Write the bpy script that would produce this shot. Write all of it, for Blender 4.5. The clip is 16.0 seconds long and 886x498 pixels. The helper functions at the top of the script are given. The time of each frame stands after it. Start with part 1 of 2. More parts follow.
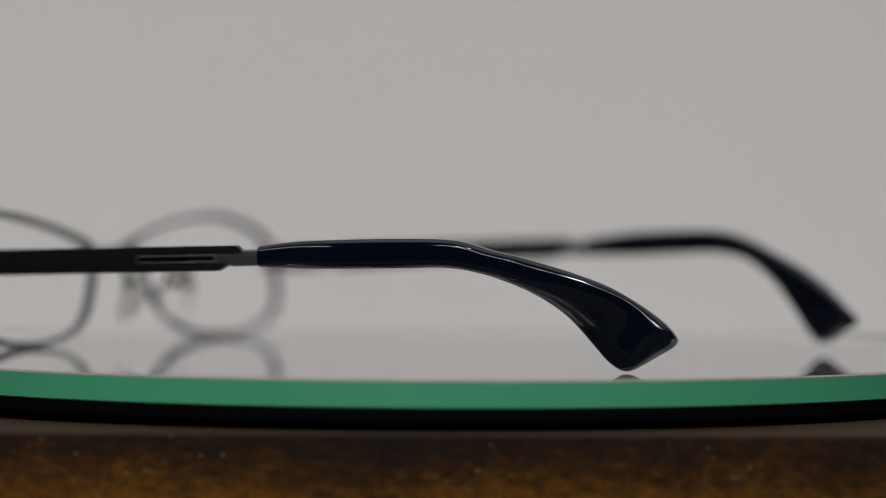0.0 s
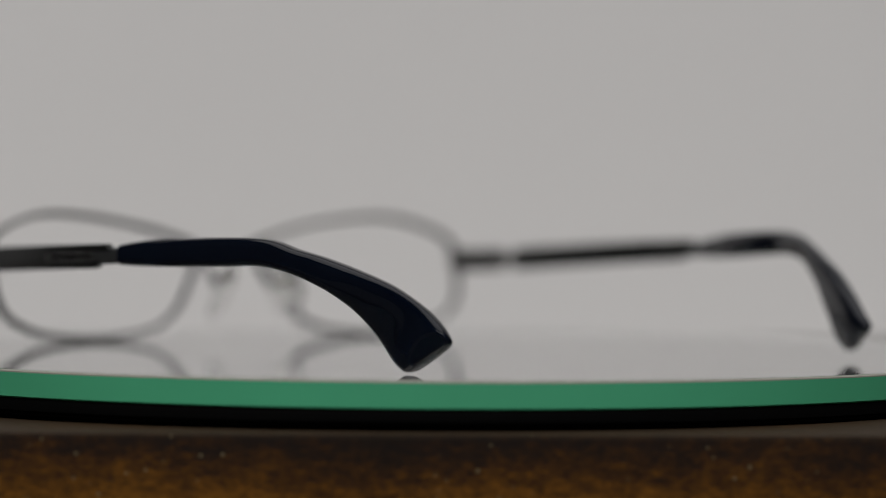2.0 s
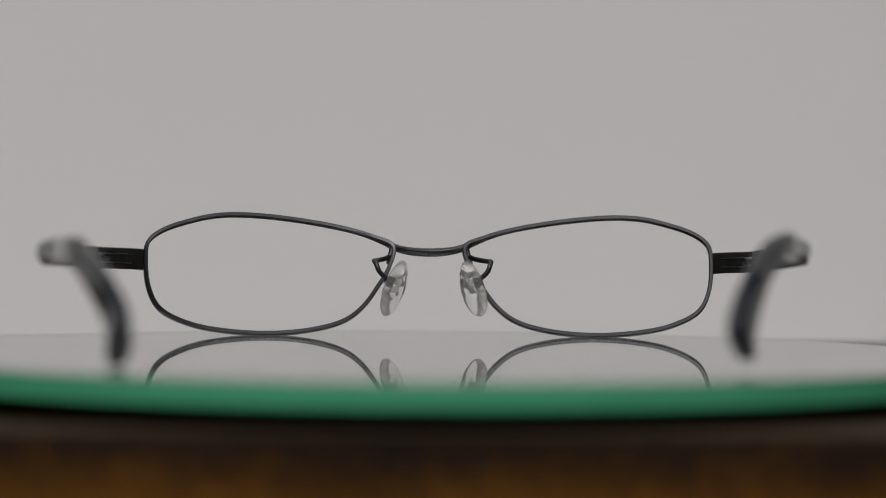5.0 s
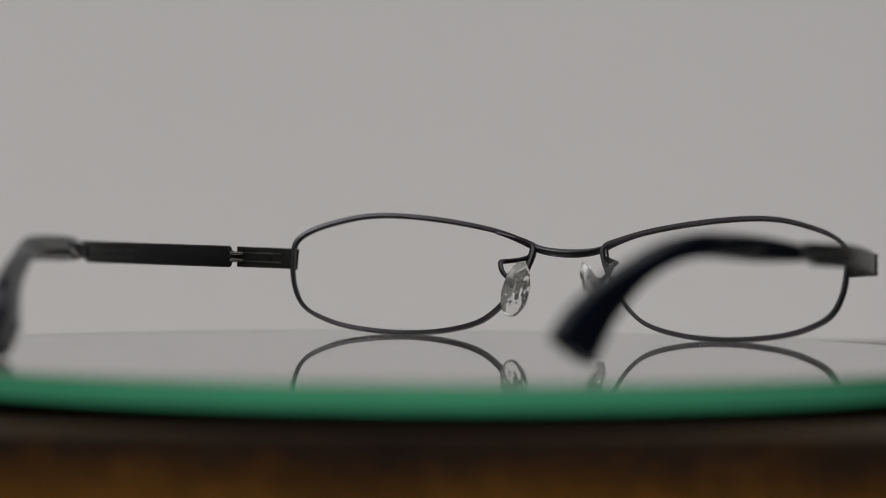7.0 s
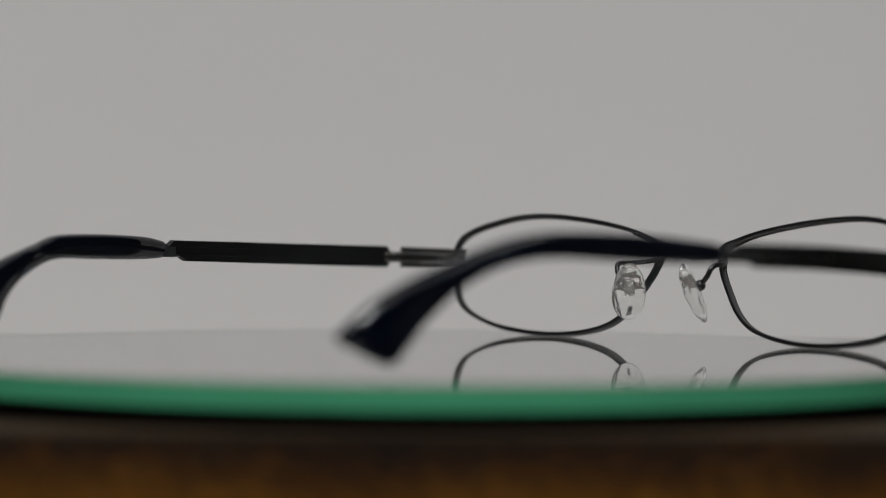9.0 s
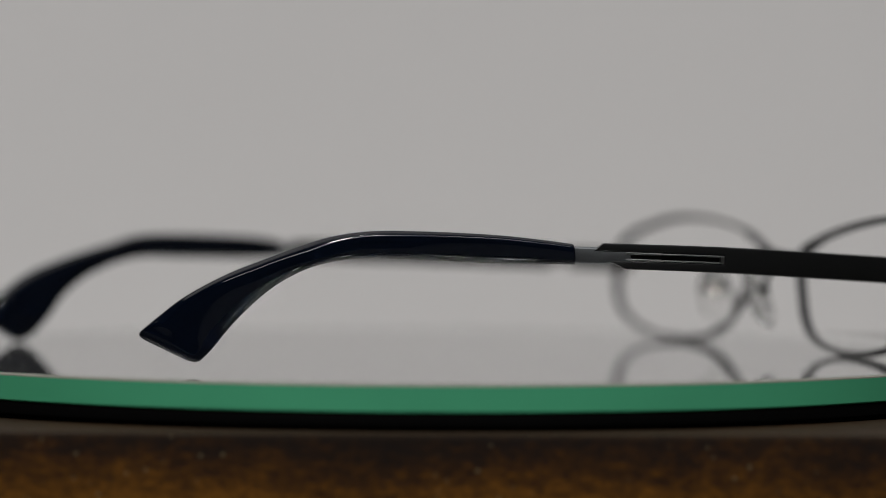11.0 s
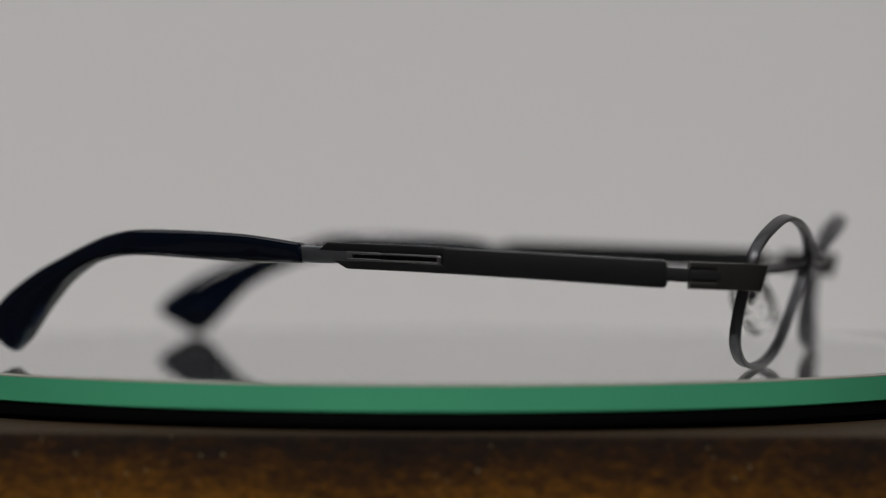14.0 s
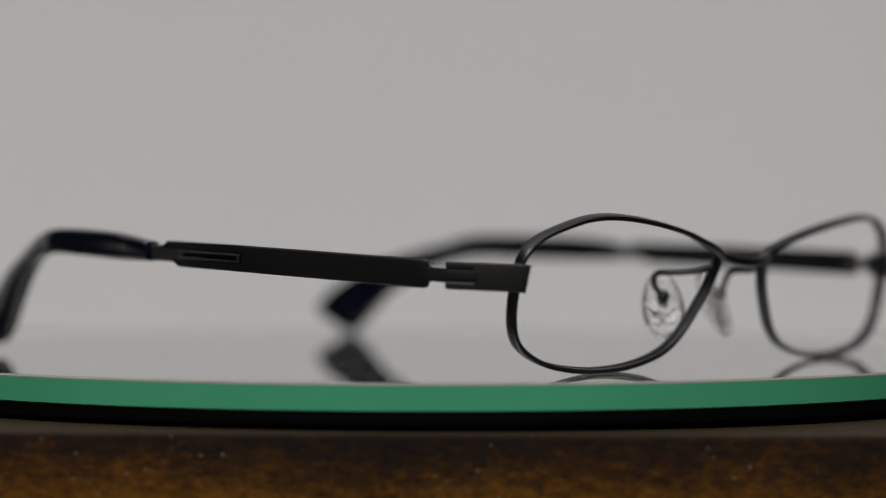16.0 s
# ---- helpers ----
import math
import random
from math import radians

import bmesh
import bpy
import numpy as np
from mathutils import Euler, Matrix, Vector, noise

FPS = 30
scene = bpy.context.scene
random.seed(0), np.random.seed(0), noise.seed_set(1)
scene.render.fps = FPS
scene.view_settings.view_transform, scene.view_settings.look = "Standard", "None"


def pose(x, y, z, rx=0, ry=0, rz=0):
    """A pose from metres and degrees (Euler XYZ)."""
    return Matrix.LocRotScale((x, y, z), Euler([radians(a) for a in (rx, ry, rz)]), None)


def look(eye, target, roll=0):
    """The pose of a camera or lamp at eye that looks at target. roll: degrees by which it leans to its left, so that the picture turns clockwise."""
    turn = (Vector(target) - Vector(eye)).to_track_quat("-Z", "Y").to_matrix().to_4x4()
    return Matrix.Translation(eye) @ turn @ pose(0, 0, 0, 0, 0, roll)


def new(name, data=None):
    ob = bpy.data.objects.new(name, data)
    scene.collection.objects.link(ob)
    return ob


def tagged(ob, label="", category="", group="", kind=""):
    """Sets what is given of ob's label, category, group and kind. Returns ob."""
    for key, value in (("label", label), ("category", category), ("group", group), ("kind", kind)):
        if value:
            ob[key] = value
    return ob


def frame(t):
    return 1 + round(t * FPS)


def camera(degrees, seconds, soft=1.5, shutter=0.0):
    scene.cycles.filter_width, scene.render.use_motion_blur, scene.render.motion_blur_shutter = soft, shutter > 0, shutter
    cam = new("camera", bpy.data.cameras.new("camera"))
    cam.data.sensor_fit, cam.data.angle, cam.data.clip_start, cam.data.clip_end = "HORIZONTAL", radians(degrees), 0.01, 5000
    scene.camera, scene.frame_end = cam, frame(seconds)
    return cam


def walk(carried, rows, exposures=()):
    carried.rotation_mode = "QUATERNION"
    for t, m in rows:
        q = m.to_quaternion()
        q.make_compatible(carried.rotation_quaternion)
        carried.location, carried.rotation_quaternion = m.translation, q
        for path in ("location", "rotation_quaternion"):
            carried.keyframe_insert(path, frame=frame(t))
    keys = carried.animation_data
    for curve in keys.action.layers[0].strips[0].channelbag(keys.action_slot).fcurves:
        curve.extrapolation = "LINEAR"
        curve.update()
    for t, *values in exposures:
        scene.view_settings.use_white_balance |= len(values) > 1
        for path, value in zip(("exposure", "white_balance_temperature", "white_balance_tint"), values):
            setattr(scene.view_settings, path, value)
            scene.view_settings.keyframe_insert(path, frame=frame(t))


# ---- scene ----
D = 0.5803            # camera to the turning axis
EYE = (0.0, -D, 0.02596)
cam = camera(17.24, 16.0, soft=0.75)
_dir = Vector((math.sin(radians(0.348)), math.cos(radians(0.348)), -math.tan(radians(0.556))))
STILL = look(EYE, Vector(EYE) + _dir, 0.284)
walk(cam, [(0.0, STILL), (16.0, STILL)], exposures=[(0.0, 0.0), (2.5, 0.0), (4.0, 0.05), (6.5, -0.12), (9.5, -0.13), (12.5, -0.02), (16.0, -0.03)])

# focus pulls from the near arm to the front frame and back again
cam.data.dof.use_dof = True
cam.data.dof.aperture_fstop = 7.8
focus = new("focus_point")
focus.empty_display_size = 0.005
cam.data.dof.focus_object = focus

# ---- world and light ----
world = bpy.data.worlds.new("room_air")
world.use_nodes = True
world.node_tree.nodes["Background"].inputs[0].default_value = (0.9, 0.95, 1.0, 1)
world.node_tree.nodes["Background"].inputs[1].default_value = 0.02
scene.world = world


def lamp(name, place, target, sx, sy, watts, colour):
    data = bpy.data.lights.new(name, "AREA")
    data.shape, data.size, data.size_y, data.energy, data.color = "RECTANGLE", sx, sy, watts, colour
    ob = new(name, data)
    ob.matrix_world = look(place, target)
    return ob


lamp("ceiling_light", (-0.10, 0.10, 1.75), (-0.1, 0.20, 0), 2.8, 1.6, 15.5, (1.0, 0.982, 0.982))
lamp("ceiling_strip", (0.10, -1.70, 1.45), (0.0, 0.0, 0), 2.6, 0.06, 12.0, (1.0, 0.985, 0.985))
lamp("ceiling_spot", (0.12, -1.45, 1.50), (0.0, 0.0, 0), 0.14, 0.10, 7.2, (1.0, 0.985, 0.985))
lamp("ceiling_spot", (-0.62, -1.45, 1.50), (0.0, 0.0, 0), 0.10, 0.08, 5.2, (1.0, 0.95, 0.91))
lamp("ceiling_spot", (-0.30, -1.15, 1.55), (0.0, 0.0, 0), 0.08, 0.08, 7.4, (1.0, 0.965, 0.965))


# ---- materials ----
def material(name, colour, rough=0.5, metal=0.0, vary=0.12, scale=60.0, bump=0.0, bump_scale=400.0, coat=0.0, ior=1.5, rough_vary=0.1, spec=0.5):
    m = bpy.data.materials.new(name)
    m.use_nodes = True
    nt = m.node_tree
    b = nt.nodes["Principled BSDF"]
    co = nt.nodes.new("ShaderNodeTexCoord")
    n1 = nt.nodes.new("ShaderNodeTexNoise")
    n1.inputs["Scale"].default_value, n1.inputs["Detail"].default_value = scale, 5
    n2 = nt.nodes.new("ShaderNodeTexNoise")
    n2.inputs["Scale"].default_value, n2.inputs["Detail"].default_value = bump_scale, 3
    for n in (n1, n2):
        nt.links.new(co.outputs["Object"], n.inputs["Vector"])
    mix = nt.nodes.new("ShaderNodeMixRGB")
    mix.inputs[1].default_value = (*[c * (1 - vary) for c in colour], 1)
    mix.inputs[2].default_value = (*[min(1, c * (1 + vary)) for c in colour], 1)
    nt.links.new(n1.outputs["Fac"], mix.inputs[0])
    nt.links.new(mix.outputs[0], b.inputs["Base Color"])
    rr = nt.nodes.new("ShaderNodeMapRange")
    rr.inputs["To Min"].default_value, rr.inputs["To Max"].default_value = max(0, rough * (1 - rough_vary)), rough * (1 + rough_vary)
    nt.links.new(n2.outputs["Fac"], rr.inputs["Value"])
    nt.links.new(rr.outputs[0], b.inputs["Roughness"])
    b.inputs["Metallic"].default_value, b.inputs["IOR"].default_value, b.inputs["Coat Weight"].default_value = metal, ior, coat
    b.inputs["Specular IOR Level"].default_value = spec
    if bump:
        bp = nt.nodes.new("ShaderNodeBump")
        bp.inputs["Strength"].default_value, bp.inputs["Distance"].default_value = bump, 0.0003
        nt.links.new(n2.outputs["Fac"], bp.inputs["Height"])
        nt.links.new(bp.outputs[0], b.inputs["Normal"])
    return m


def clear_plastic(name, colour=(0.97, 0.97, 0.95), ior=1.42, rough=0.02, bump=0.26, clear=0.97):
    m = bpy.data.materials.new(name)
    m.use_nodes = True
    nt = m.node_tree
    b = nt.nodes["Principled BSDF"]
    b.inputs["Base Color"].default_value = (*colour, 1)
    b.inputs["Transmission Weight"].default_value, b.inputs["IOR"].default_value, b.inputs["Roughness"].default_value = clear, ior, rough
    if bump:
        co = nt.nodes.new("ShaderNodeTexCoord")
        n = nt.nodes.new("ShaderNodeTexNoise")
        n.inputs["Scale"].default_value, n.inputs["Detail"].default_value = 420, 1.0
        nt.links.new(co.outputs["Object"], n.inputs["Vector"])
        bp = nt.nodes.new("ShaderNodeBump")
        bp.inputs["Strength"].default_value, bp.inputs["Distance"].default_value = bump, 0.0004
        nt.links.new(n.outputs["Fac"], bp.inputs["Height"])
        nt.links.new(bp.outputs[0], b.inputs["Normal"])
    return m


def rust_wood(name):
    """Dark stained board, lighter and more ochre further down, pale flecks."""
    m = bpy.data.materials.new(name)
    m.use_nodes = True
    nt = m.node_tree
    b = nt.nodes["Principled BSDF"]
    co = nt.nodes.new("ShaderNodeTexCoord")
    mp = nt.nodes.new("ShaderNodeMapping")
    mp.inputs["Scale"].default_value = (0.7, 1.0, 1.6)
    mp.inputs["Location"].default_value = (0.125, 0.0, 0.0)
    nt.links.new(co.outputs["Object"], mp.inputs[0])

    def tex(scale, detail, rough):
        n = nt.nodes.new("ShaderNodeTexNoise")
        n.inputs["Scale"].default_value, n.inputs["Detail"].default_value, n.inputs["Roughness"].default_value = scale, detail, rough
        nt.links.new(mp.outputs[0], n.inputs["Vector"])
        return n

    def ramp(src, stops):
        r = nt.nodes.new("ShaderNodeValToRGB")
        while len(r.color_ramp.elements) < len(stops):
            r.color_ramp.elements.new(0.5)
        for e, (p, c) in zip(r.color_ramp.elements, stops):
            e.position, e.color = p, (*c, 1)
        nt.links.new(src, r.inputs[0])
        return r

    big = tex(38, 3, 0.5)
    mid = tex(480, 8, 0.88)
    add = nt.nodes.new("ShaderNodeMath")
    add.operation = "MULTIPLY_ADD"
    add.inputs[1].default_value = 0.32
    nt.links.new(big.outputs["Fac"], add.inputs[0])
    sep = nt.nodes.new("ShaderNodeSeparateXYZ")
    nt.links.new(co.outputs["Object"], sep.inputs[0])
    # height shifts the colour ramp: darkest at the top, more ochre lower down
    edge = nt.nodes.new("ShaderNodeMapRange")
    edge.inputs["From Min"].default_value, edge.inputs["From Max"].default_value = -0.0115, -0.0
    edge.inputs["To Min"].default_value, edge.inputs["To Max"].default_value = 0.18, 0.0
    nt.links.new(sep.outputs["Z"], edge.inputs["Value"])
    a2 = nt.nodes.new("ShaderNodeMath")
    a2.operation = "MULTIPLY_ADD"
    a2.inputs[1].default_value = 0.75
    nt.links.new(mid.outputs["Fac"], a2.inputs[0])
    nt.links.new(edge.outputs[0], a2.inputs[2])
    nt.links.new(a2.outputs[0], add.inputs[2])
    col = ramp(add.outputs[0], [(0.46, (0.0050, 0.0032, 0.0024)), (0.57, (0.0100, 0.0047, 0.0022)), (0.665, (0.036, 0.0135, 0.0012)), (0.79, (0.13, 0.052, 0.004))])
    vor = nt.nodes.new("ShaderNodeTexVoronoi")
    vor.inputs["Scale"].default_value = 420
    nt.links.new(co.outputs["Object"], vor.inputs["Vector"])
    fleck = ramp(vor.outputs["Distance"], [(0.06, (1, 1, 1)), (0.14, (0, 0, 0))])
    pick = tex(120, 2, 0.5)
    pr = ramp(pick.outputs["Fac"], [(0.47, (0, 0, 0)), (0.56, (0.8, 0.8, 0.8))])
    mul = nt.nodes.new("ShaderNodeMixRGB")
    mul.blend_type = "MULTIPLY"
    mul.inputs[0].default_value = 1
    nt.links.new(fleck.outputs[0], mul.inputs[1])
    nt.links.new(pr.outputs[0], mul.inputs[2])
    mix = nt.nodes.new("ShaderNodeMixRGB")
    mix.inputs[2].default_value = (0.20, 0.165, 0.09, 1)
    nt.links.new(mul.outputs[0], mix.inputs[0])
    nt.links.new(col.outputs[0], mix.inputs[1])
    rub = nt.nodes.new("ShaderNodeMapRange")
    rub.inputs["From Min"].default_value, rub.inputs["From Max"].default_value = -0.0010, -0.0002
    rub.inputs["To Min"].default_value, rub.inputs["To Max"].default_value = 0.0, 0.95
    nt.links.new(sep.outputs["Z"], rub.inputs["Value"])
    bare = nt.nodes.new("ShaderNodeMath")
    bare.operation = "MULTIPLY"
    bare.use_clamp = True
    nt.links.new(rub.outputs[0], bare.inputs[0])
    nt.links.new(mid.outputs["Fac"], bare.inputs[1])
    worn = nt.nodes.new("ShaderNodeMixRGB")
    worn.inputs[2].default_value = (0.050, 0.034, 0.019, 1)
    nt.links.new(bare.outputs[0], worn.inputs[0])
    nt.links.new(mix.outputs[0], worn.inputs[1])
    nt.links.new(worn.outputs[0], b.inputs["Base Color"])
    b.inputs["Roughness"].default_value = 0.6
    b.inputs["Specular IOR Level"].default_value = 0.10
    bp = nt.nodes.new("ShaderNodeBump")
    bp.inputs["Strength"].default_value, bp.inputs["Distance"].default_value = 0.5, 0.0004
    nt.links.new(mid.outputs["Fac"], bp.inputs["Height"])
    nt.links.new(bp.outputs[0], b.inputs["Normal"])
    return m


GUNMETAL = material("brushed_gunmetal", (0.056, 0.056, 0.059), 0.36, 1.0, 0.15, 300, 0.05, 2500)
ARM_METAL = material("dark_matt_coated_metal", (0.0135, 0.0145, 0.0145), 0.40, 0.6, 0.12, 250, 0.05, 3000)
NECK_METAL = material("grey_satin_metal", (0.15, 0.16, 0.165), 0.45, 1.0, 0.1, 300, 0.04, 2500)
SLOT_METAL = material("dull_wire_metal", (0.20, 0.20, 0.20), 0.30, 1.0, 0.1, 300)
END_METAL = material("grey_satin_block", (0.030, 0.030, 0.027), 0.40, 0.6, 0.12, 250, 0.05, 3000)
PIN_STEEL = material("polished_pin", (0.58, 0.57, 0.54), 0.22, 1.0, 0.08, 400)
HOLLOW = material("dark_slot_metal", (0.012, 0.012, 0.012), 0.55, 0.0, 0.1, 300, spec=0.15)
NAVY = material("navy_acetate", (0.0014, 0.0029, 0.0070), 0.02, 0.0, 0.35, 120, 0.0, 900, ior=1.45, spec=0.42)
PAD = clear_plastic("clear_silicone", (1.0, 1.0, 0.985), rough=0.045, bump=0.8, clear=0.90)
MIRROR = material("silvered_back", (0.965, 0.97, 0.96), 0.01, 1.0, 0.01, 30)
GLASS = clear_plastic("dusty_float_glass", (0.995, 1.0, 0.995), 1.5, 0.0, 0.0, 0.95)
GREEN = material("green_glass_edge", (0.066, 0.36, 0.19), 0.22, 0.0, 0.10, 45, 0.03, 250)
ARRIS = material("ground_glass_arris", (0.27, 0.27, 0.23), 0.5, 0.0, 0.15, 200)
BLACK = material("black_plastic", (0.002, 0.002, 0.002), 0.7, 0.0, 0.2, 90, 0.04, 600, spec=0.02)
DUST = material("pale_lint", (0.45, 0.44, 0.42), 0.9)
WOOD = rust_wood("stained_rusty_board")
PAPER = material("grey_backdrop_paper", (0.635, 0.63, 0.622), 0.9, 0.0, 0.02, 4, 0.02, 500)
PLASTER = material("plain_wall_paint", (0.06, 0.06, 0.06), 0.9, 0.0, 0.05, 2, 0.02, 60)


# ---- mesh tools ----
def part(name, bm, mat, parent=None, label="", smooth=True):
    me = bpy.data.meshes.new(name)
    bmesh.ops.recalc_face_normals(bm, faces=bm.faces)
    for f in bm.faces:
        f.smooth = smooth
    bm.to_mesh(me)
    bm.free()
    me.materials.append(mat)
    if smooth:
        me.set_sharp_from_angle(angle=radians(38))
    ob = new(name, me)
    if parent:
        ob.parent = parent
    if label:
        ob["label"] = label
    return ob


def loft(rings, closed=False, caps=True, bm=None):
    """Skin over rings of points; closed joins the last ring to the first."""
    bm = bm or bmesh.new()
    vs = [[bm.verts.new(p) for p in r] for r in rings]
    n = len(vs[0])
    for a, b in zip(vs, vs[1:] + ([vs[0]] if closed else [])):
        for i in range(n):
            bm.faces.new((a[i], a[(i + 1) % n], b[(i + 1) % n], b[i]))
    if caps and not closed:
        bm.faces.new(vs[0][::-1])
        bm.faces.new(vs[-1])
    return bm


def spline(pts, per=6, closed=False):
    """Catmull-Rom through the points."""
    P = [Vector(p) for p in pts]
    n, out = len(P), []
    for i in range(n if closed else n - 1):
        if closed:
            a, b, c, d = P[i - 1], P[i], P[(i + 1) % n], P[(i + 2) % n]
        else:
            a, b, c, d = P[max(i - 1, 0)], P[i], P[i + 1], P[min(i + 2, n - 1)]
        for k in range(per):
            t = k / per
            out.append(0.5 * (2 * b + (c - a) * t + (2 * a - 5 * b + 4 * c - d) * t * t + (3 * b - a - 3 * c + d) * t ** 3))
    if not closed:
        out.append(P[-1])
    return out


def rounded(hw, hh, r, k=3):
    """Rounded rectangle section, half width and half height."""
    r = min(r, hw * 0.99, hh * 0.99)
    out = []
    for cx, cy, a0 in ((hw - r, hh - r, 0), (r - hw, hh - r, 90), (r - hw, r - hh, 180), (hw - r, r - hh, 270)):
        for i in range(k + 1):
            a = radians(a0 + 90 * i / k)
            out.append((cx + r * math.cos(a), cy + r * math.sin(a)))
    return out


def tube(pts, radius, sides=10, per=6, bm=None):
    """Round wire along a spline."""
    c = spline(pts, per)
    rings = []
    for i, p in enumerate(c):
        d = (c[min(i + 1, len(c) - 1)] - c[max(i - 1, 0)]).normalized()
        u = d.orthogonal().normalized() if i == 0 else (u - d * u.dot(d)).normalized()
        w = d.cross(u)
        rings.append([p + radius * (math.cos(2 * math.pi * k / sides) * u + math.sin(2 * math.pi * k / sides) * w) for k in range(sides)])
    return loft(rings, bm=bm)


def interp(table, s):
    """Smooth value from a table of (position, value), positions falling."""
    xs = [-a for a, _ in table]
    ys = [b for _, b in table]
    if -s <= xs[0]:
        k = (ys[1] - ys[0]) / (xs[1] - xs[0])
        return ys[0] + k * (-s - xs[0])
    for i in range(len(xs) - 1):
        if -s <= xs[i + 1] or i == len(xs) - 2:
            h = xs[i + 1] - xs[i]
            t = (-s - xs[i]) / h
            m0 = (ys[i + 1] - ys[max(i - 1, 0)]) / (xs[i + 1] - xs[max(i - 1, 0)])
            j = min(i + 2, len(xs) - 1)
            m1 = (ys[j] - ys[i]) / (xs[j] - xs[i])
            return ((2 * t ** 3 - 3 * t * t + 1) * ys[i] + (t ** 3 - 2 * t * t + t) * h * m0
                    + (3 * t * t - 2 * t ** 3) * ys[i + 1] + (t ** 3 - t * t) * h * m1)


def box(sx, sy, sz, bevel, seg=2):
    bm = bmesh.new()
    bmesh.ops.create_cube(bm, size=1, matrix=Matrix.Diagonal((sx, sy, sz, 1)))
    if bevel:
        bmesh.ops.bevel(bm, geom=list(bm.edges), offset=bevel, segments=seg, affect="EDGES", profile=0.5)
    return bm


# ---- the room: plain walls that close the place, grey paper behind the stand ----
def slab(name, size, place, mat, label, category):
    ob = part(name, box(*size, 0), mat, smooth=False)
    ob.location = place
    return tagged(ob, label, category, kind="structure")


slab("floor", (4.0, 4.0, 0.1), (0, -0.6, -0.115), PLASTER, "plain dark grey surface under board and backdrop", "floor")
slab("ceiling", (4.0, 4.0, 0.1), (0, -0.6, 1.85), PLASTER, "plain grey ceiling of the room", "ceiling")
slab("wall_north", (4.0, 0.1, 1.87), (0, 1.45, 0.87), PLASTER, "plain grey wall behind the backdrop", "wall")
slab("wall_south", (4.0, 0.1, 1.87), (0, -2.65, 0.87), PLASTER, "plain grey wall behind the camera", "wall")
slab("wall_east", (0.1, 4.0, 1.87), (2.05, -0.6, 0.87), PLASTER, "plain grey side wall", "wall")
slab("wall_west", (0.1, 4.0, 1.87), (-2.05, -0.6, 0.87), PLASTER, "plain grey side wall", "wall")


def backdrop_sheet():
    """Paper that lies on the table and sweeps up behind the stand."""
    prof = [(0.30, -0.0640)]
    for i in range(13):
        a = radians(90 * i / 12)
        prof.append((0.66 + 0.03 * math.sin(a), -0.0640 + 0.03 - 0.03 * math.cos(a)))
    prof.append((0.69, 1.0))
    rings = []
    for x in (-1.0, -0.5, 0, 0.5, 1.0):
        rings.append([Vector((x, y, z)) for y, z in prof] + [Vector((x, y + 0.001, z - 0.0008)) for y, z in prof[::-1]])
    ob = part("backdrop", loft(rings), PAPER)
    return tagged(ob, "plain warm grey paper sheet swept up behind the stand", "backdrop", kind="structure")


backdrop_sheet()


# ---- the stained board under the turntable ----
def stained_board():
    bm = box(0.62, 0.36, 0.0568, 0.0006, 2)
    for v in bm.verts:
        v.co.z -= 0.0284
        if v.co.y < -0.17:
            v.co.y += 0.0002 * noise.noise(v.co * 40)
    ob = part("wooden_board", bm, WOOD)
    ob.location = (0, 0.0679, -0.0082)
    return tagged(ob, "thick dark stained board with ochre rusty patches under the turntable", "board")


stained_board()

# ---- turntable ----
TILT = (-0.00337, 0.00122)
RADIUS = 0.10905


def ring_profile(prof, seg=180):
    """Turned solid about the axis, leaning by the wobble of the disc."""
    rings = []
    for i in range(seg):
        a = 2 * math.pi * i / seg
        c, s = math.cos(a), math.sin(a)
        rings.append([Vector((r * c, r * s, z + TILT[0] * r * c + TILT[1] * r * s)) for r, z in prof])
    bm = loft(rings, closed=True, caps=False)
    bmesh.ops.remove_doubles(bm, verts=bm.verts, dist=1e-6)
    bmesh.ops.dissolve_degenerate(bm, dist=1e-7, edges=bm.edges)
    return bm


turntable = tagged(new("turntable"), "round glass turntable with green edge on black base", "turntable")
top = part("glass_top", ring_profile([(0, 0), (RADIUS - 0.0003, 0), (RADIUS - 0.0003, -0.0047), (0, -0.0047)], 256), GLASS, turntable, "clear mirror glass plate")
part("silvering", ring_profile([(0, -0.0044), (RADIUS - 0.0006, -0.0044), (RADIUS - 0.0006, -0.0046), (0, -0.0046)], 256), MIRROR, turntable, "silvered mirror back")
part("arris", ring_profile([(RADIUS - 0.0003, -0.00003), (RADIUS, -0.0003), (RADIUS, -0.0005), (RADIUS - 0.0003, -0.0005)], 256), ARRIS, turntable, "thin ground rim of the glass")
part("glass_edge", ring_profile([(RADIUS - 0.0003, -0.0005), (RADIUS, -0.0005), (RADIUS, -0.00455), (RADIUS - 0.0003, -0.0048)], 256), GREEN, turntable, "bright green polished glass edge")
part("base", ring_profile([(0, -0.0048), (RADIUS - 0.0006, -0.0048), (RADIUS - 0.0003, -0.0052), (RADIUS - 0.0003, -0.0069), (RADIUS - 0.0009, -0.0071), (RADIUS - 0.0009, -0.0076), (RADIUS - 0.0014, -0.0078), (0, -0.0078)], 256), BLACK, turntable, "black plastic base disc")

# ---- eyeglasses: x to the wearer's right, y ahead, z up, in millimetres below ----
MM = 0.001
glasses = tagged(new("eyeglasses"), "gunmetal eyeglasses with open navy-tipped temples on the glass", "eyeglasses")


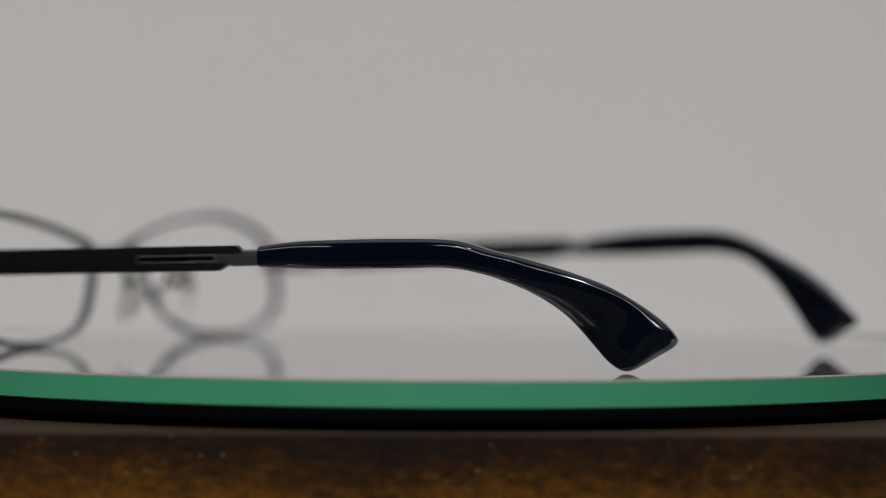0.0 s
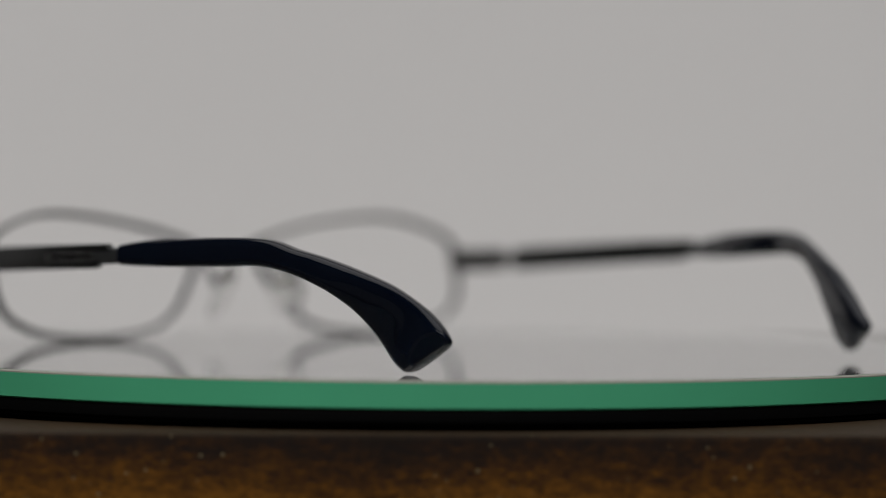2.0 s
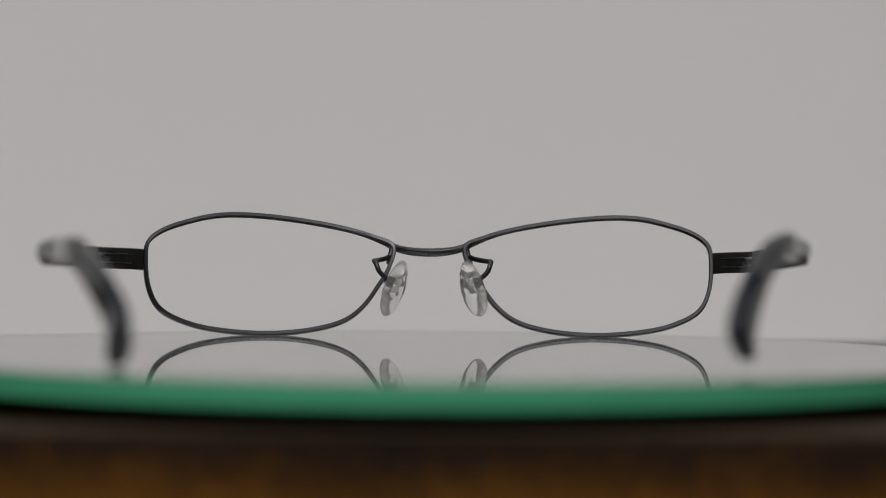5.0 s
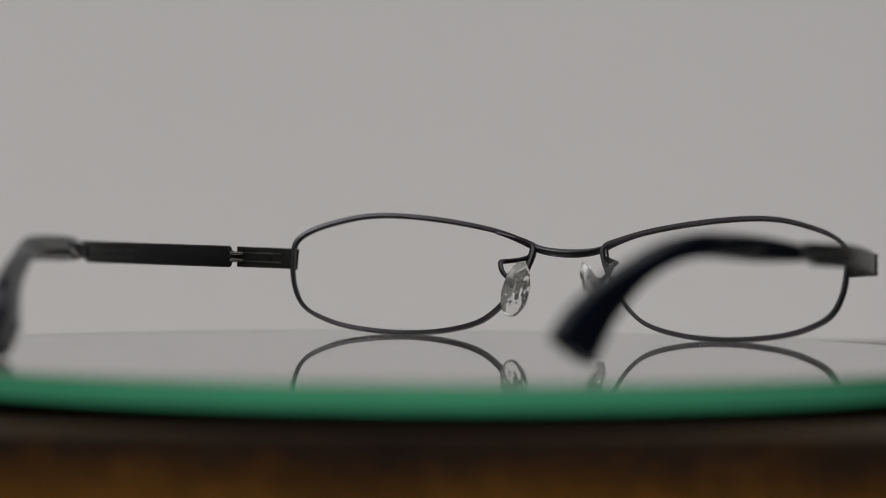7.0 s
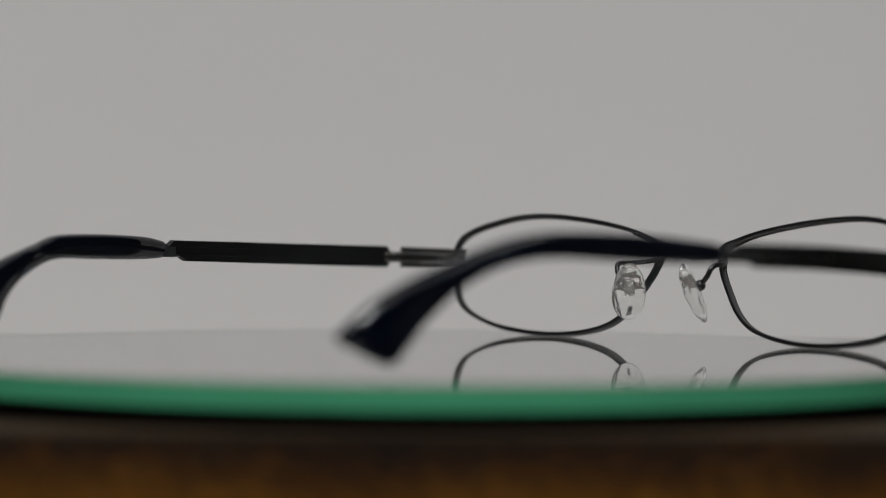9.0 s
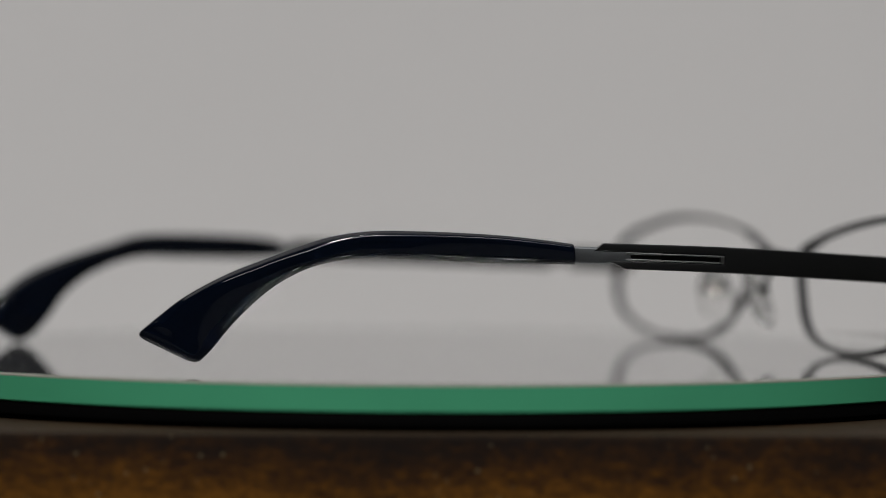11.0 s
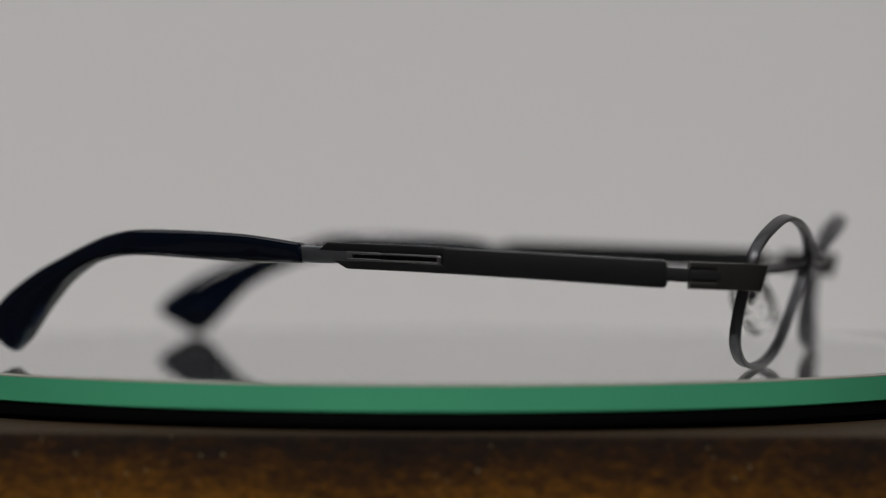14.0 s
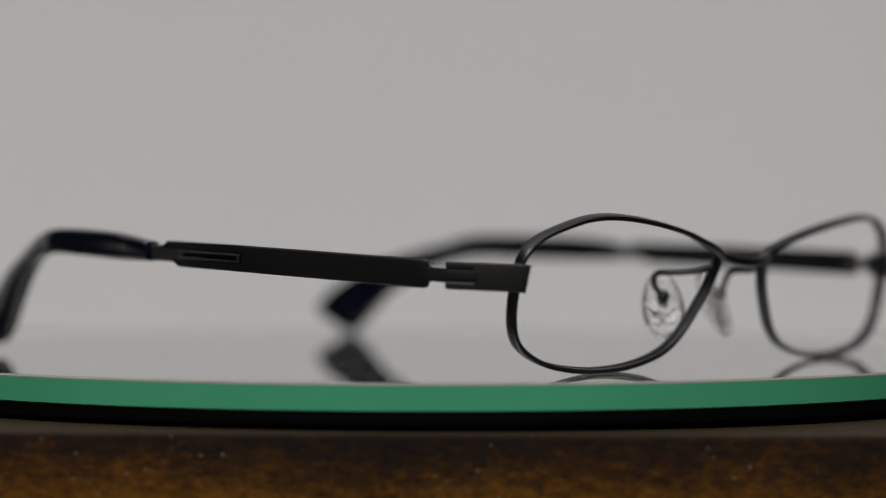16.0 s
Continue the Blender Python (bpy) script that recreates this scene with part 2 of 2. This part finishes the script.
def front_y(x, z):
    """The wrapped, leaning surface in which the two rims lie."""
    if x > 0:
        return 5.2 - 3.9 * (x / 63.5) ** 2 + (z - 20.3) * 0.255
    u, v = (-x - 36) / 28, (z - 14) / 13
    bulge = 2.3 - 0.2 * u - 2.6 * u * u - 0.7 * v - 1.3 * u * v
    return 5.2 - 3.9 * (x / 63.5) ** 2 + (z - 20.3) * 0.29 + bulge


RIM = ((8.3, 20.0), (12.5, 22.0), (19.6, 24.0), (30, 25.8), (40.5, 26.8), (48, 26.6), (54.5, 25.2), (60, 23.2), (63.2, 20.4),
       (63.6, 15.5), (62.9, 10.5), (60.8, 6.3), (56.6, 3.6), (49.8, 1.55), (39, 0.46), (29, 0.95), (20.5, 2.9), (15.5, 6.2), (11.7, 11.2), (9.2, 15.5))


def rim(side):
    shift = 0.1 if side < 0 else -0.2
    c = spline([(x * side + shift, front_y(x * side, z), z) for x, z in RIM], 8, closed=True)
    n = len(c)
    mid = sum(c, Vector()) / n
    sect = [(0.46, -0.75), (0.46, 0.75), (0.3, 1.0), (-0.3, 1.0), (-0.46, 0.8), (-0.46, 0.25), (-0.2, 0.0), (-0.46, -0.25), (-0.46, -0.8), (-0.3, -1.0), (0.3, -1.0)]
    rings = []
    for i, p in enumerate(c):
        d = (c[(i + 1) % n] - c[i - 1]).normalized()
        fwd = Vector((0.123 * p.x / 63.5, 1.0, -0.265)).normalized()
        out = d.cross(fwd).normalized()
        if out.dot(p - mid) < 0:
            out = -out
        fw = out.cross(d).normalized()
        if fw.y < 0:
            fw = -fw
        rings.append([(p + a * out + b * fw) * MM for a, b in sect])
    return part("rim", loft(rings, closed=True), GUNMETAL, glasses, "thin grooved gunmetal rim")


def bridge():
    c = spline([(-17.0, 5.9, 23.2), (-13.0, 6.1, 22.05), (-9.6, 6.1, 20.75), (-7.6, 6.0, 19.75), (-4.5, 6.7, 19.0), (0, 7.1, 18.7), (4.5, 6.7, 19.0), (7.6, 6.0, 19.75), (9.6, 6.1, 20.75), (13.0, 6.1, 22.05), (17.0, 5.9, 23.2)], 8)
    rings = []
    for i, p in enumerate(c):
        d = (c[min(i + 1, len(c) - 1)] - c[max(i - 1, 0)]).normalized()
        up = Vector((0, -0.25, 1))
        up = (up - d * up.dot(d)).normalized()
        sd = d.cross(up)
        k = 1 - 0.6 * (abs(p.x) / 17.0) ** 2
        rings.append([(p + a * sd + b * up) * MM for a, b in rounded(1.0 * k, 0.86 * k, 0.45)])
    return part("bridge", loft(rings), GUNMETAL, glasses, "low arched gunmetal bridge")


def nose_piece(side):
    s = side
    turn = Matrix.Translation((8.5 * s * MM, -6.2 * MM, 10.8 * MM)) @ Matrix.Rotation(radians(32 * s), 4, "Z") @ Matrix.Rotation(radians(-22 * s), 4, "Y") @ Matrix.Rotation(radians(8), 4, "X")
    knob = (turn @ Vector((2.1 * s * MM, 0.2 * MM, 1.0 * MM))) / MM
    course = [Vector(q) for q in ((9.0 * s, 4.6, 17.8), (10.2 * s, 2.6, 17.3), (11.8 * s, 0.4, 17.0), (12.9 * s, -2.2, 16.9), (13.0 * s, -4.2, 16.8), (12.6 * s, -5.4, 16.0), (11.9 * s, -5.7, 14.4))] + [knob]
    part("pad_arm", tube([tuple(q * MM) for q in course], 0.00056), GUNMETAL, glasses, "curled wire pad arm")
    part("solder_joint", tube([tuple(v * MM for v in q) for q in ((8.3 * s, 5.3, 20.2), (8.7 * s, 4.9, 18.4), (9.2 * s, 4.0, 16.2))], 0.00062, 10), GUNMETAL, glasses)
    bm = bmesh.new()
    bmesh.ops.create_uvsphere(bm, u_segments=40, v_segments=28, radius=1)
    for v in bm.verts:
        x, y, z = v.co
        w = 1.0 - 0.14 * z
        rib = 1.0 + 0.06 * math.cos(10 * z) + 0.05 * math.cos(9 * y + 2 * z)
        v.co = turn @ Vector((1.75 * x * rib * MM + 0.55 * s * (y * y + 0.4 * z * z) * MM, 3.8 * y * w * MM, 6.7 * z * MM))
    pad = part("nose_pad", bm, PAD, glasses, "clear silicone nose pad")
    bm = bmesh.new()
    bmesh.ops.create_uvsphere(bm, u_segments=18, v_segments=12, radius=0.00122, matrix=Matrix.Translation(knob * MM))
    part("pad_boss", bm, GUNMETAL, pad, "small round metal pad boss")
    bm = box(0.0004, 0.0017, 0.0036, 0.00018, 1)
    bmesh.ops.transform(bm, matrix=turn @ Matrix.Translation((0.7 * s * MM, 0, 0.9 * MM)), verts=bm.verts)
    part("pad_plate", bm, PIN_STEEL, pad, "metal plate set in the pad")


def endpiece(side, spread=0.0):
    """Plate from the rim's corner, swept back to the hinge, with the hinge slot."""
    s = side
    path = spline([(64.0, 3.0, 0), (64.8, 2.2, 0), (66.0 + 0.3 * spread, 0.5, 0), (67.8 + 0.6 * spread, -2.6, 0), (69.6 + 0.9 * spread, -5.9, 0), (70.8 + spread, -8.5, 0)], 6)

    def run(i0, i1, z0, z1, w0, w1, r=0.2):
        rings = []
        for i in range(i0, i1 + 1):
            p = path[i]
            d = (path[min(i + 1, len(path) - 1)] - path[max(i - 1, 0)]).normalized()
            o = Vector((-d.y, d.x, 0))
            if o.x < 0:
                o = -o
            t = i / (len(path) - 1)
            zc = 16.65 + 0.65 * t
            wm, wh, vm, vh = (w0 + w1) / 2, (w1 - w0) / 2, (z0 + z1) / 2, (z1 - z0) / 2
            sec = rounded(wh, vh, r)
            lean = 0.25 * max(0.0, 1 - 2 * t)
            rings.append([Vector((s * (p.x + o.x * (wm + a)), p.y + o.y * (wm + a) + lean * (vm + b), zc + vm + b)) * MM for a, b in sec])
        return rings

    n = len(path) - 1
    ob = part("endpiece", loft(run(0, 21, -2.35, 2.35, -0.75, 0.75, 0.3)), END_METAL, glasses, "dark block at the rim corner")
    part("upper_cheek", loft(run(21, n, 1.05, 2.33, -0.75, 0.75, 0.3)), END_METAL, ob)
    part("lower_cheek", loft(run(21, n, -2.33, -1.05, -0.75, 0.75, 0.3)), END_METAL, ob)
    part("hinge_slot", loft(run(20, n, -1.1, 1.1, -0.45, 0.52)), HOLLOW, ob)
    part("hinge_tongue", loft(run(20, n - 1, -0.85, 0.85, 0.4, 0.80)), HOLLOW, ob)
    part("hinge_tongue", loft(run(16, n - 2, -0.75, 0.75, -0.85, -0.6)), HOLLOW, ob)
    for v in (-0.95, 0.95):
        part("hinge_rail", loft(run(13, n - 1, v - 0.14, v + 0.14, -1.0, -0.6, 0.1)), SLOT_METAL, ob)
    return ob


# curved end of each temple: outer edge and inner edge as (y, z), sideways place, lean of the outer edge
TIP = {
    -1: (((-75.4, 21.05), (-81.2, 21.9), (-88.3, 22.3), (-99.2, 22.6), (-109.8, 22.4), (-116.5, 20.7), (-122.1, 19.3), (-129.2, 17.2), (-136.1, 14.6), (-141.8, 11.1), (-146.0, 7.8), (-147.7, 5.4)),
         ((-75.6, 17.4), (-81.6, 17.2), (-88.8, 17.2), (-99.7, 17.4), (-108.6, 17.6), (-114.3, 16.8), (-119.3, 15.2), (-124.0, 13.0), (-128.6, 9.7), (-132.4, 5.2), (-135.7, 1.7), (-138.7, 0.0)),
         (82.4, 80.8, 78.9, 77.3, 75.8, 74.6, 73.0, 71.4, 69.5, 67.6, 67.2, 67.1),
         (-0.1, -0.2, -0.3, -0.3, -0.35, -0.5, -0.6, -0.65, -0.65, -0.6, -0.6, -0.6)),
    1: (((-76.7, 22.3), (-82.8, 23.1), (-89.5, 23.8), (-99.6, 24.3), (-109.8, 24.4), (-116.1, 23.5), (-121.1, 21.9), (-127.3, 19.3), (-133.3, 16.6), (-139.6, 12.8), (-144.3, 8.9), (-147.4, 6.2)),
        ((-76.4, 18.7), (-82.5, 18.7), (-89.4, 18.8), (-99.8, 19.3), (-108.5, 19.7), (-114.2, 19.4), (-118.9, 18.4), (-123.0, 16.4), (-127.0, 13.4), (-131.6, 8.5), (-135.2, 3.8), (-137.9, 1.2)),
        (67.3, 65.0, 62.2, 59.4, 57.3, 54.6, 52.3, 49.6, 47.2, 44.5, 42.8, 42.4),
        (0.0, 0.1, 0.2, 0.1, -0.3, -0.7, -1.1, -1.3, -1.5, -1.8, -2.0, -2.0))}


def temple(side, course, rise):
    """course: sideways place along the arm; rise: height of the arm's middle line."""
    s = side
    arm = None

    def at(y, w, v):
        e = 0.5
        k = (interp(course, y - e) - interp(course, y + e)) / (-2 * e)
        o = Vector((1, -k, 0)).normalized()
        return Vector((s * (interp(course, y) + o.x * w), y + o.y * w, interp(rise, y) + v)) * MM

    def bar(y0, y1, v0, v1, w0, w1, r=0.25, n=10, cut=0.0, end=0.0):
        """Bar along the arm; cut slants its back end, end rounds the front end."""
        rings = []
        ys = [y0 + (y1 - y0) * i / n for i in range(n + 1)]
        vm, vh, wm, wh = (v0(ys[0]) if callable(v0) else v0), 0, (w0 + w1) / 2, (w1 - w0) / 2
        if end:
            ys = [y0, y0 - end * 0.3, y0 - end] + [y for y in ys if y0 - end > y]
        for i, y in enumerate(ys):
            a0 = v0(y) if callable(v0) else v0
            a1 = v1(y) if callable(v1) else v1
            vm, vh = (a0 + a1) / 2, (a1 - a0) / 2
            g = 0.0
            if end:
                g = end * (1.0 if i == 0 else 0.3 if i == 1 else 0)
            ring = []
            for a, b in rounded(max(wh - g * 0.6, 0.05), max(vh - g, 0.05), r):
                yy = y + (cut * (b / vh if vh else 0) if i == len(ys) - 1 else 0)
                ring.append(at(yy, wm + a, vm + b))
            rings.append(ring)
        return loft(rings)

    half = lambda y: 2.42 + 0.0035 * (y + 13)
    arm = part("temple", bar(-12.1, -50.0, lambda y: -half(y), half, -0.75, 0.75, 0.42, 14, end=0.85), ARM_METAL, glasses, "flat dark matt metal temple")
    part("upper_prong", bar(-49.6, -72.2, 0.78, half, -0.75, 0.75, 0.22, 8, cut=0.9, end=0), ARM_METAL, arm)
    part("lower_prong", bar(-49.6, -69.0, lambda y: -half(y), -0.78, -0.75, 0.75, 0.22, 8, cut=-1.4, end=0), ARM_METAL, arm)
    part("slot_floor", bar(-49.6, -68.0, -0.82, 0.82, -0.7, 0.0, 0.1, 5), HOLLOW, arm)
    part("inner_plate", bar(-49.6, -70.6, -0.84, 0.84, -0.74, -0.46, 0.08, 6), ARM_METAL, arm)
    for v in (-0.56, 0.56):
        part("slot_wire", bar(-50.6, -63.5, v - 0.15, v + 0.15, 0.45, 0.98, 0.14, 5), SLOT_METAL, arm, "thin bright wire in the slot")
        part("slot_clip", bar(-61.5, -67.6, v - 0.24, v + 0.24, 0.3, 0.78, 0.18, 3), SLOT_METAL, arm)
    part("slot_loop", bar(-50.3, -50.95, -0.71, 0.71, 0.35, 1.02, 0.28, 2), SLOT_METAL, arm, "thin wire loop")
    part("neck", bar(-66.8, -77.6, lambda y: -1.0 - 0.5 * min(1, max(0, (-67 - y) / 4)), lambda y: 1.0 + 0.45 * min(1, max(0, (-67 - y) / 4)), -0.44, 0.58, 0.4, 8), NECK_METAL, arm, "grey satin metal neck")
    part("hinge_link", bar(-7.6, -12.6, -1.2, 1.2, -0.5, 0.5, 0.4, 4), HOLLOW, arm)
    for v in (-0.75, 0.75):
        part("hinge_pin", bar(-8.6, -13.6, v - 0.32, v + 0.32, -1.0, -0.45, 0.2, 3), PIN_STEEL, arm, "bright steel hinge pin")
    part("hinge_recess", bar(-12.0, -13.9, -1.35, 1.35, -0.86, -0.6, 0.15, 3), HOLLOW, arm)

    # navy sleeve, lofted between its two edges, its end cut by a slanting facet
    outer, inner, place, lean = TIP[s]
    per = 10
    eo, ei = spline([(0, y, z) for y, z in outer], per), spline([(0, y, z) for y, z in inner], per)
    xs, ls = [v.x for v in spline([(x, 0, 0) for x in place], per)], [v.x for v in spline([(x, 0, 0) for x in lean], per)]
    n = len(eo) - 1
    last = (eo[n] - eo[n - 4] + ei[n] - ei[n - 4]).normalized()
    stations = [(eo[0], ei[0], 0.80, 0.80, 0, 0), (eo[0], ei[0], 0.95, 0.95, 0, 0.12)]
    stations += [(eo[i], ei[i], 1.0, 1.0, i, 0.3 if i == 0 else 0) for i in range(n - 3)]
    stations += [(eo[n - 3], ei[n - 3], 0.995, 0.98, n - 3, 0), (eo[n - 2], ei[n - 2], 0.98, 0.94, n - 2, 0), (eo[n - 1], ei[n - 1], 0.95, 0.87, n - 1, 0)]
    for d, k, kw in ((0.0, 0.90, 0.77), (0.14, 0.84, 0.66), (0.24, 0.76, 0.52), (0.28, 0.66, 0.38)):
        stations.append((eo[n] + last * d, ei[n] + last * d, k, kw, n, 0))
    rings = []
    tail = (eo[n] + ei[n]) / 2
    for o, i_, kh, kw, idx, fwd in stations:
        mid, hv = (o + i_) / 2, (o - i_) / 2
        mid = mid + Vector((0, -fwd, 0))
        t = idx / n
        wide = interp(((0, 1.62), (-0.3, 1.78), (-0.62, 1.85), (-0.85, 1.95), (-1, 2.0)), -t) * kw
        j0, j1 = max(idx - 2, 0), min(idx + 2, n)
        k = (xs[j1] - xs[j0]) / min(-0.4, (eo[j1].y + ei[j1].y - eo[j0].y - ei[j0].y) / 2)
        o_dir = Vector((1, -k * 0.6, 0)).normalized()
        ring = []
        hh = hv.length
        p = 0.60 + 0.16 * min(1, max(0, (t - 0.35) / 0.35))
        up = [(wide * math.cos(c) ** p, hh * math.sin(c) ** p) for c in (math.pi * (k_ + 0.5) / 26 for k_ in range(13))]
        low = [(a, -b) for a, b in up[::-1]]
        ring_ab = list(up)
        for k_ in range(1, 12):
            ph = math.pi * (0.5 + k_ / 12)
            ring_ab.append((1.12 * wide * math.copysign(abs(math.cos(ph)) ** 0.6, math.cos(ph)), hh * math.copysign(abs(math.sin(ph)) ** 0.6, math.sin(ph))))
        for a, b in ring_ab + low:
            if a > 0:
                facet = 5.2 * (b / hh + 0.75) / 1.75 - (tail - mid).dot(last)
                a = max(-0.5 * wide, min(a, wide - 0.20 * (facet + math.hypot(facet, 0.6))))
            v = b / hh * kh
            q = mid + hv * v
            ring.append(Vector((s * (xs[idx] + ls[idx] * v + o_dir.x * a), q.y + o_dir.y * a, q.z)) * MM)
        rings.append(ring)
    part("temple_tip", loft(rings), NAVY, arm, "glossy navy acetate temple tip")
    return arm


for side in (-1, 1):
    rim(side)
bridge()
for side in (-1, 1):
    nose_piece(side)
    endpiece(side, 2.8 if side < 0 else 0.0)
temple(1, ((-10.0, 70.6), (-30, 72.6), (-52, 73.0), (-76.6, 67.1), (-100, 61.2)), ((-10, 17.3), (-50, 19.5), (-71, 20.2), (-78, 20.45)))
temple(-1, ((-10.0, 73.8), (-30, 78.0), (-52, 81.6), (-76.6, 82.5), (-100, 77.0)), ((-10, 17.3), (-50, 18.4), (-71, 18.95), (-78, 19.2)))


def dust_specks():
    """Fine pale dust lying on the mirror glass."""
    rng = random.Random(7)
    verts, faces = [], []
    for _ in range(2400):
        a, rr, q = rng.uniform(0, 2 * math.pi), RADIUS * math.sqrt(rng.uniform(0.02, 0.985)), rng.uniform(0.00003, 0.00008)
        x, y = rr * math.cos(a), rr * math.sin(a)
        z, n = TILT[0] * x + TILT[1] * y + 0.00001, len(verts)
        verts += [(x + q * rng.uniform(0.7, 1.6), y, z), (x, y + q, z), (x - q * rng.uniform(0.7, 1.6), y, z), (x, y - q, z), (x, y, z + q * 0.9)]
        faces += [(n, n + 1, n + 4), (n + 1, n + 2, n + 4), (n + 2, n + 3, n + 4), (n + 3, n, n + 4), (n + 3, n + 2, n + 1, n)]
    me = bpy.data.meshes.new("dust")
    me.from_pydata(verts, [], faces)
    me.materials.append(DUST)
    return tagged(new("dust", me), "fine pale dust specks scattered on the mirror glass", "dust", kind="stuff")


dust = dust_specks()

# ---- what moves ----
TURN = ((0, 71.42), (1, 59.13), (2, 47.10), (3, 35.25), (4, 23.49), (5, 11.76), (6, 0.0), (7, -11.82), (8, -23.72), (9, -35.72),
        (10, -47.81), (11, -59.97), (12, -72.19), (13, -84.40), (14, -96.57), (15, -108.61), (16, -120.45))


def motions():
    # the disc leans a little off its axis, and the glasses with it
    seat = pose(0, 0, 0, 0.07, 0.193, 0) @ pose(0.0161, 0.0710, 0, 0, 0, -6.7)
    walk(turntable, [(t, pose(0, 0, 0, 0, 0, a)) for t, a in TURN])
    walk(dust, [(t, pose(0, 0, 0, 0, 0, a)) for t, a in TURN])
    walk(glasses, [(t, pose(0, 0, 0, 0, 0, a) @ seat) for t, a in TURN])
    near, far = 0.496, 0.640
    walk(focus, [(t, pose(0.0, d - D, 0.02)) for t, d in ((0.0, 0.502), (2.0, 0.500), (2.4, 0.535), (2.8, far), (3.2, 0.655), (7.0, 0.65), (8.9, 0.635), (9.2, 0.60), (9.5, 0.545), (9.9, 0.500), (12.2, 0.520), (13.2, 0.518), (14.2, 0.505), (16.0, near))])


motions()
